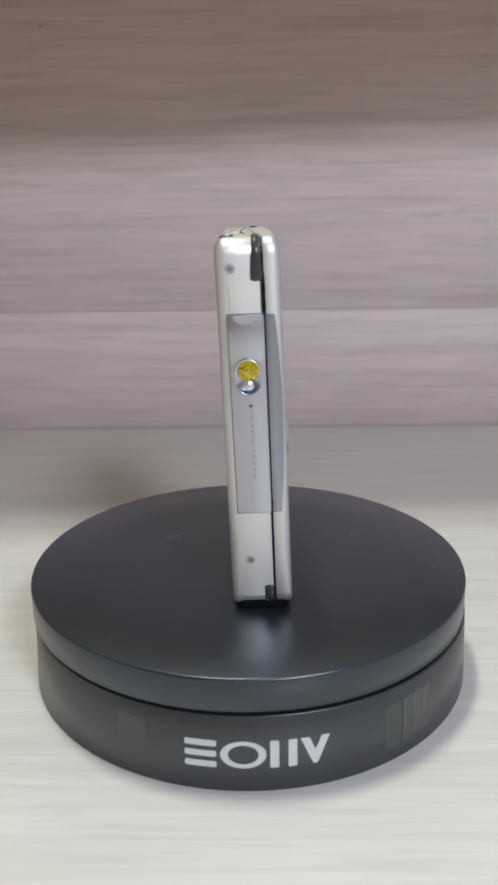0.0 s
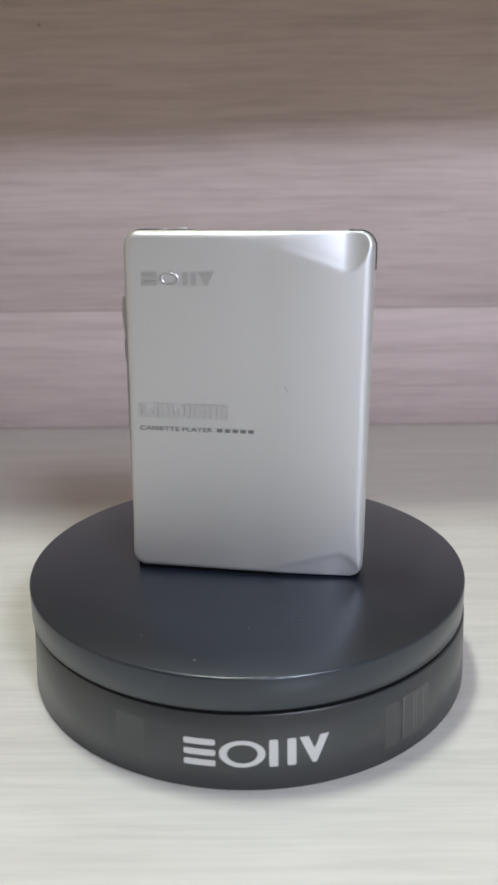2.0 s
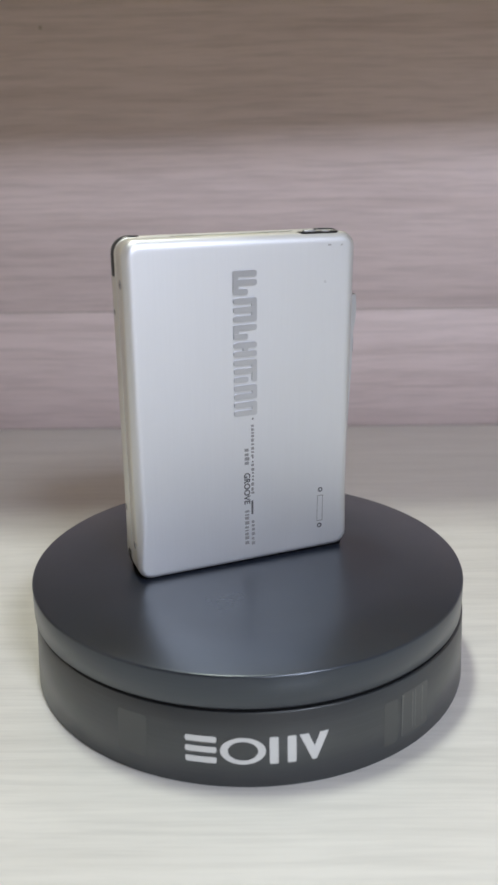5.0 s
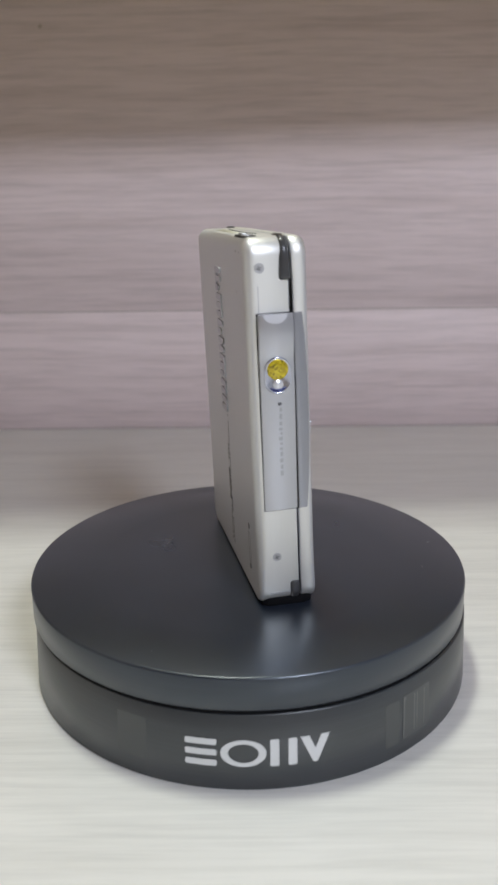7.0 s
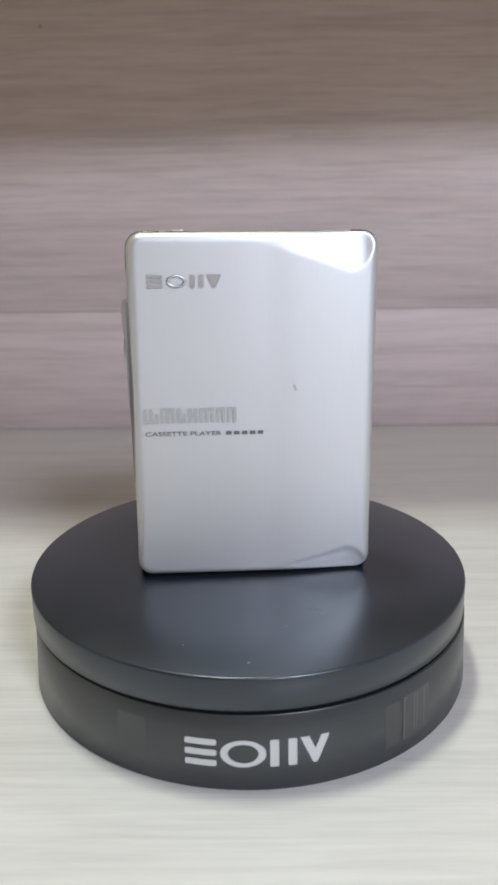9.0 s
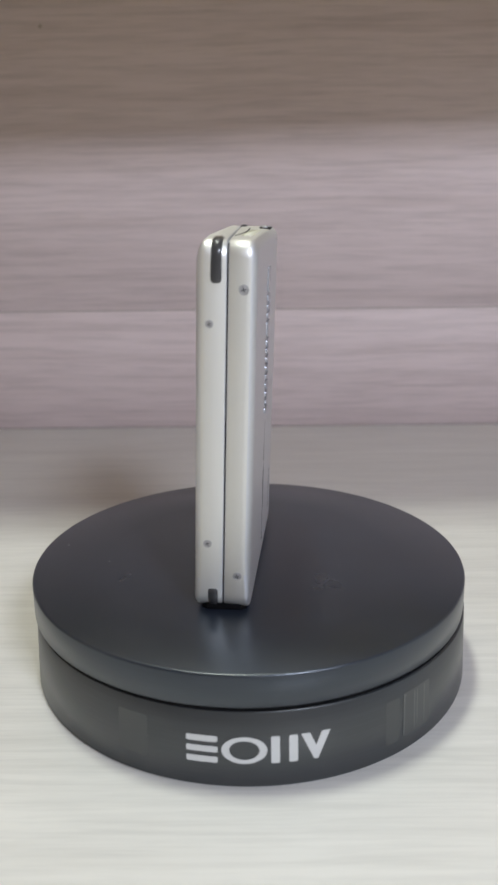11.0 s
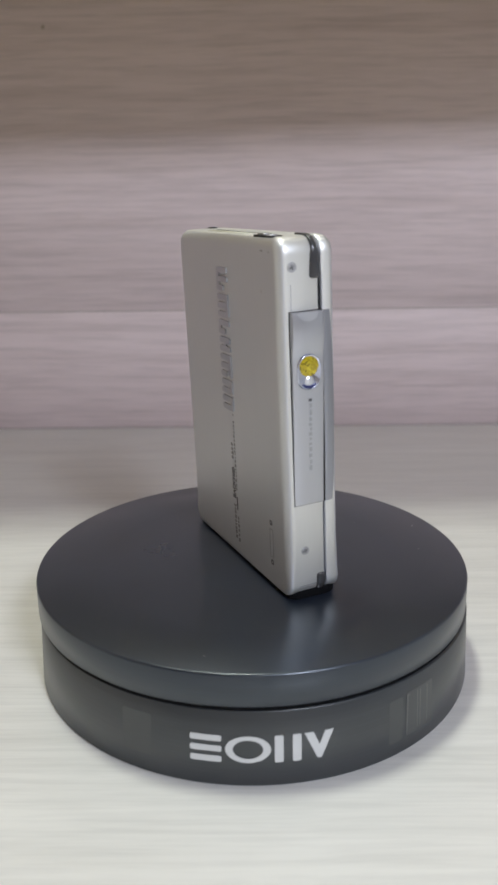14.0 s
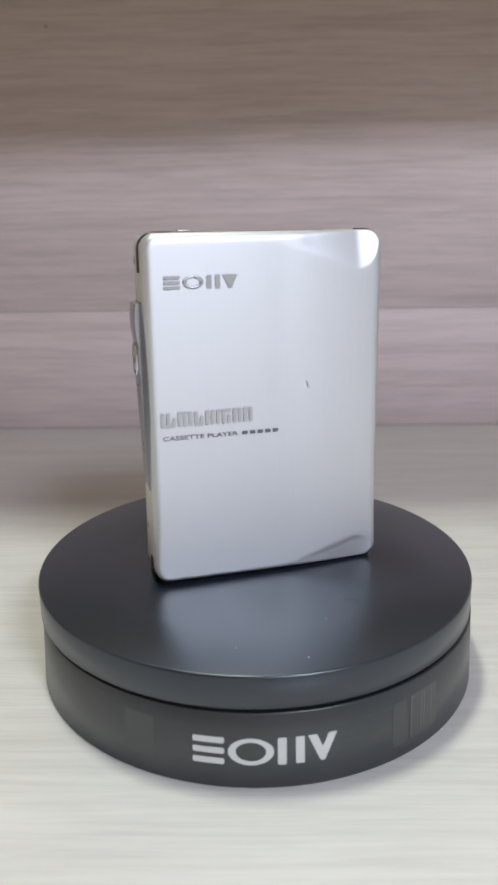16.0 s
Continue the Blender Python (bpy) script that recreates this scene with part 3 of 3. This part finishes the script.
def comb(m, length, height, mat, depth):
    """A word-long row of rounded bars, standing for a mark."""
    n = 17
    pitch = length / n
    for k in range(n):
        tall = height if k % 5 not in (2,) else height * 0.62
        plate("mark_shape", rounded(k * pitch, 0, k * pitch + pitch * 0.66, tall, pitch * 0.28), mat, m, depth)
    for k0, k1, y in ((0, 2, 0.0), (3, 5, 0.78), (6, 7, 0.0), (8, 9, 0.4), (10, 12, 0.78), (13, 14, 0.78), (15, 16, 0.78)):
        plate("mark_shape", rounded(k0 * pitch, y * height, (k1 + 0.66) * pitch, (y + 0.22) * height, height * 0.08), mat, m, depth * 0.9)


comb(on_front(-0.0345, 0.0502), 0.0295, 0.0046, EMBOSS, 0.0003)
comb(on_back(-0.0036, 0.0975) @ pose(0, 0, 0, 0, 0, -90) @ Matrix.Translation((0, -0.0080, 0)), 0.0470, 0.0078, RELIEF, 0.0005)


def words(text, size, mat, m, label, bold=0.0):
    cu = bpy.data.curves.new("words", "FONT")
    cu.body, cu.size, cu.extrude, cu.offset = text, size, 0.00004, size * bold
    tmp = bpy.data.objects.new("words", cu)
    scene.collection.objects.link(tmp)
    bpy.context.view_layer.update()
    me = bpy.data.meshes.new_from_object(tmp.evaluated_get(bpy.context.evaluated_depsgraph_get()))
    bpy.data.objects.remove(tmp)
    me.materials.clear()
    me.materials.append(mat)
    ob = new("lettering", me)
    ob.parent = player
    ob.matrix_local = m
    return tagged(ob, label), max(v.co.x for v in me.vertices)


line, wide = words("CASSETTE PLAYER", 0.0019, GREY_INK, on_front(-0.0342, 0.0460, 0.00008), "small dark printed words")
line.matrix_local = on_front(-0.0342, 0.0460, 0.00008) @ Matrix.Diagonal((0.0238 / wide, 1, 1, 1))
for k in range(5):
    plate("print_bar", rounded(0.0252 + k * 0.0025, 0, 0.0270 + k * 0.0025, 0.0011, 0.0003), GREY_INK, on_front(-0.0342, 0.0461), 0.00006)

word, wide = words("GROOVE", 0.0029, INK, I4, "dark printed word", 0.03)
word.matrix_local = on_back(0.0011, 0.0315, 0.00008) @ pose(0, 0, 0, 0, 0, -90) @ Matrix.Diagonal((0.0112 / wide, 1, 1, 1))
# other print on the back, too small to read
rng = random.Random(3)


def fine_print(u, w0, w1, height, mat):
    w = w0
    while w > w1:
        l = rng.uniform(0.0006, 0.0013)
        plate("print_bar", rounded(0, 0, l, height * rng.uniform(0.75, 1.0), 0.0002, 2), mat, on_back(u, w) @ pose(0, 0, 0, 0, 0, -90), 0.00005)
        w -= l + rng.uniform(0.0003, 0.0006)


fine_print(-0.0014, 0.0480, 0.0375, 0.0011, PALE_INK)
fine_print(-0.0014, 0.0345, 0.0325, 0.0011, PALE_INK)
fine_print(-0.0014, 0.0278, 0.0240, 0.0011, PALE_INK)
fine_print(-0.0015, 0.0140, 0.0055, 0.0012, PALE_INK)
fine_print(0.0009, 0.0400, 0.0355, 0.0017, PALE_INK)
fine_print(0.0009, 0.0180, 0.0055, 0.0017, PALE_INK)
for w in (0.0500, 0.0366, 0.0352, 0.0312, 0.0300, 0.0288):
    plate("print_bar", rounded(-0.0003, -0.0003, 0.0003, 0.0003, 0.00028), INK, on_back(-0.0020, w), 0.00005)
plate("print_bar", rounded(0, 0, 0.0050, 0.0007, 0.0002), INK, on_back(-0.0014, 0.0213) @ pose(0, 0, 0, 0, 0, -90), 0.00006)
# slide switch mark with two round signs on the back
for w in (0.0212, 0.0077):
    part("print_ring", oval_ring(0, 0, 0.0009, 0.0009, 0.0005, 0.0005, 0.00006, on_back(-0.0271, w)), INK, player)
for outline in (rounded(-0.0011, 0.0095, -0.0009, 0.0190, 0.0001), rounded(0.0009, 0.0095, 0.0011, 0.0190, 0.0001),
                rounded(-0.0011, 0.0189, 0.0011, 0.0191, 0.0001), rounded(-0.0011, 0.0094, 0.0011, 0.0096, 0.0001)):
    plate("slot_line", outline, PALE_INK, on_back(-0.0271, 0.0), 0.00006)
# worn nick on the lid
plate("nick", [(0, 0), (0.0004, 0.0002), (0.0012, -0.0018), (0.0007, -0.0019)], EMBOSS, on_front(0.0122, 0.0615, -0.00009), 0.00012, "small scratched nick")
for u, w, wide in ((-0.0282, 0.1038, 0.0012), (-0.0325, 0.1037, 0.0006)):
    plate("worn_spot", rounded(-wide / 2, -0.00025, wide / 2, 0.00025, 0.0002, 2), WORN, on_back(u, w), 0.00006, "worn dark spot")
part("nick_spot", lathe([(0, 0.0001), (0.0005, 0.0)], 8), EMBOSS, player).matrix_local = on_back(-0.0270, 0.0925)


# ---- what moves: platter and player turn together at an even pace ----
def motions():
    times = [0.25 * k for k in range(65)]
    stand = pose(0.0016, -0.0047, TOP + 0.0018) @ TILT
    walk(platter, [(t, pose(0, 0, 0, 0, 0, -49.630 * t)) for t in times])
    walk(player, [(t, pose(0, 0, 0, 0, 0, 90.35 - 49.630 * t) @ stand) for t in times])


motions()
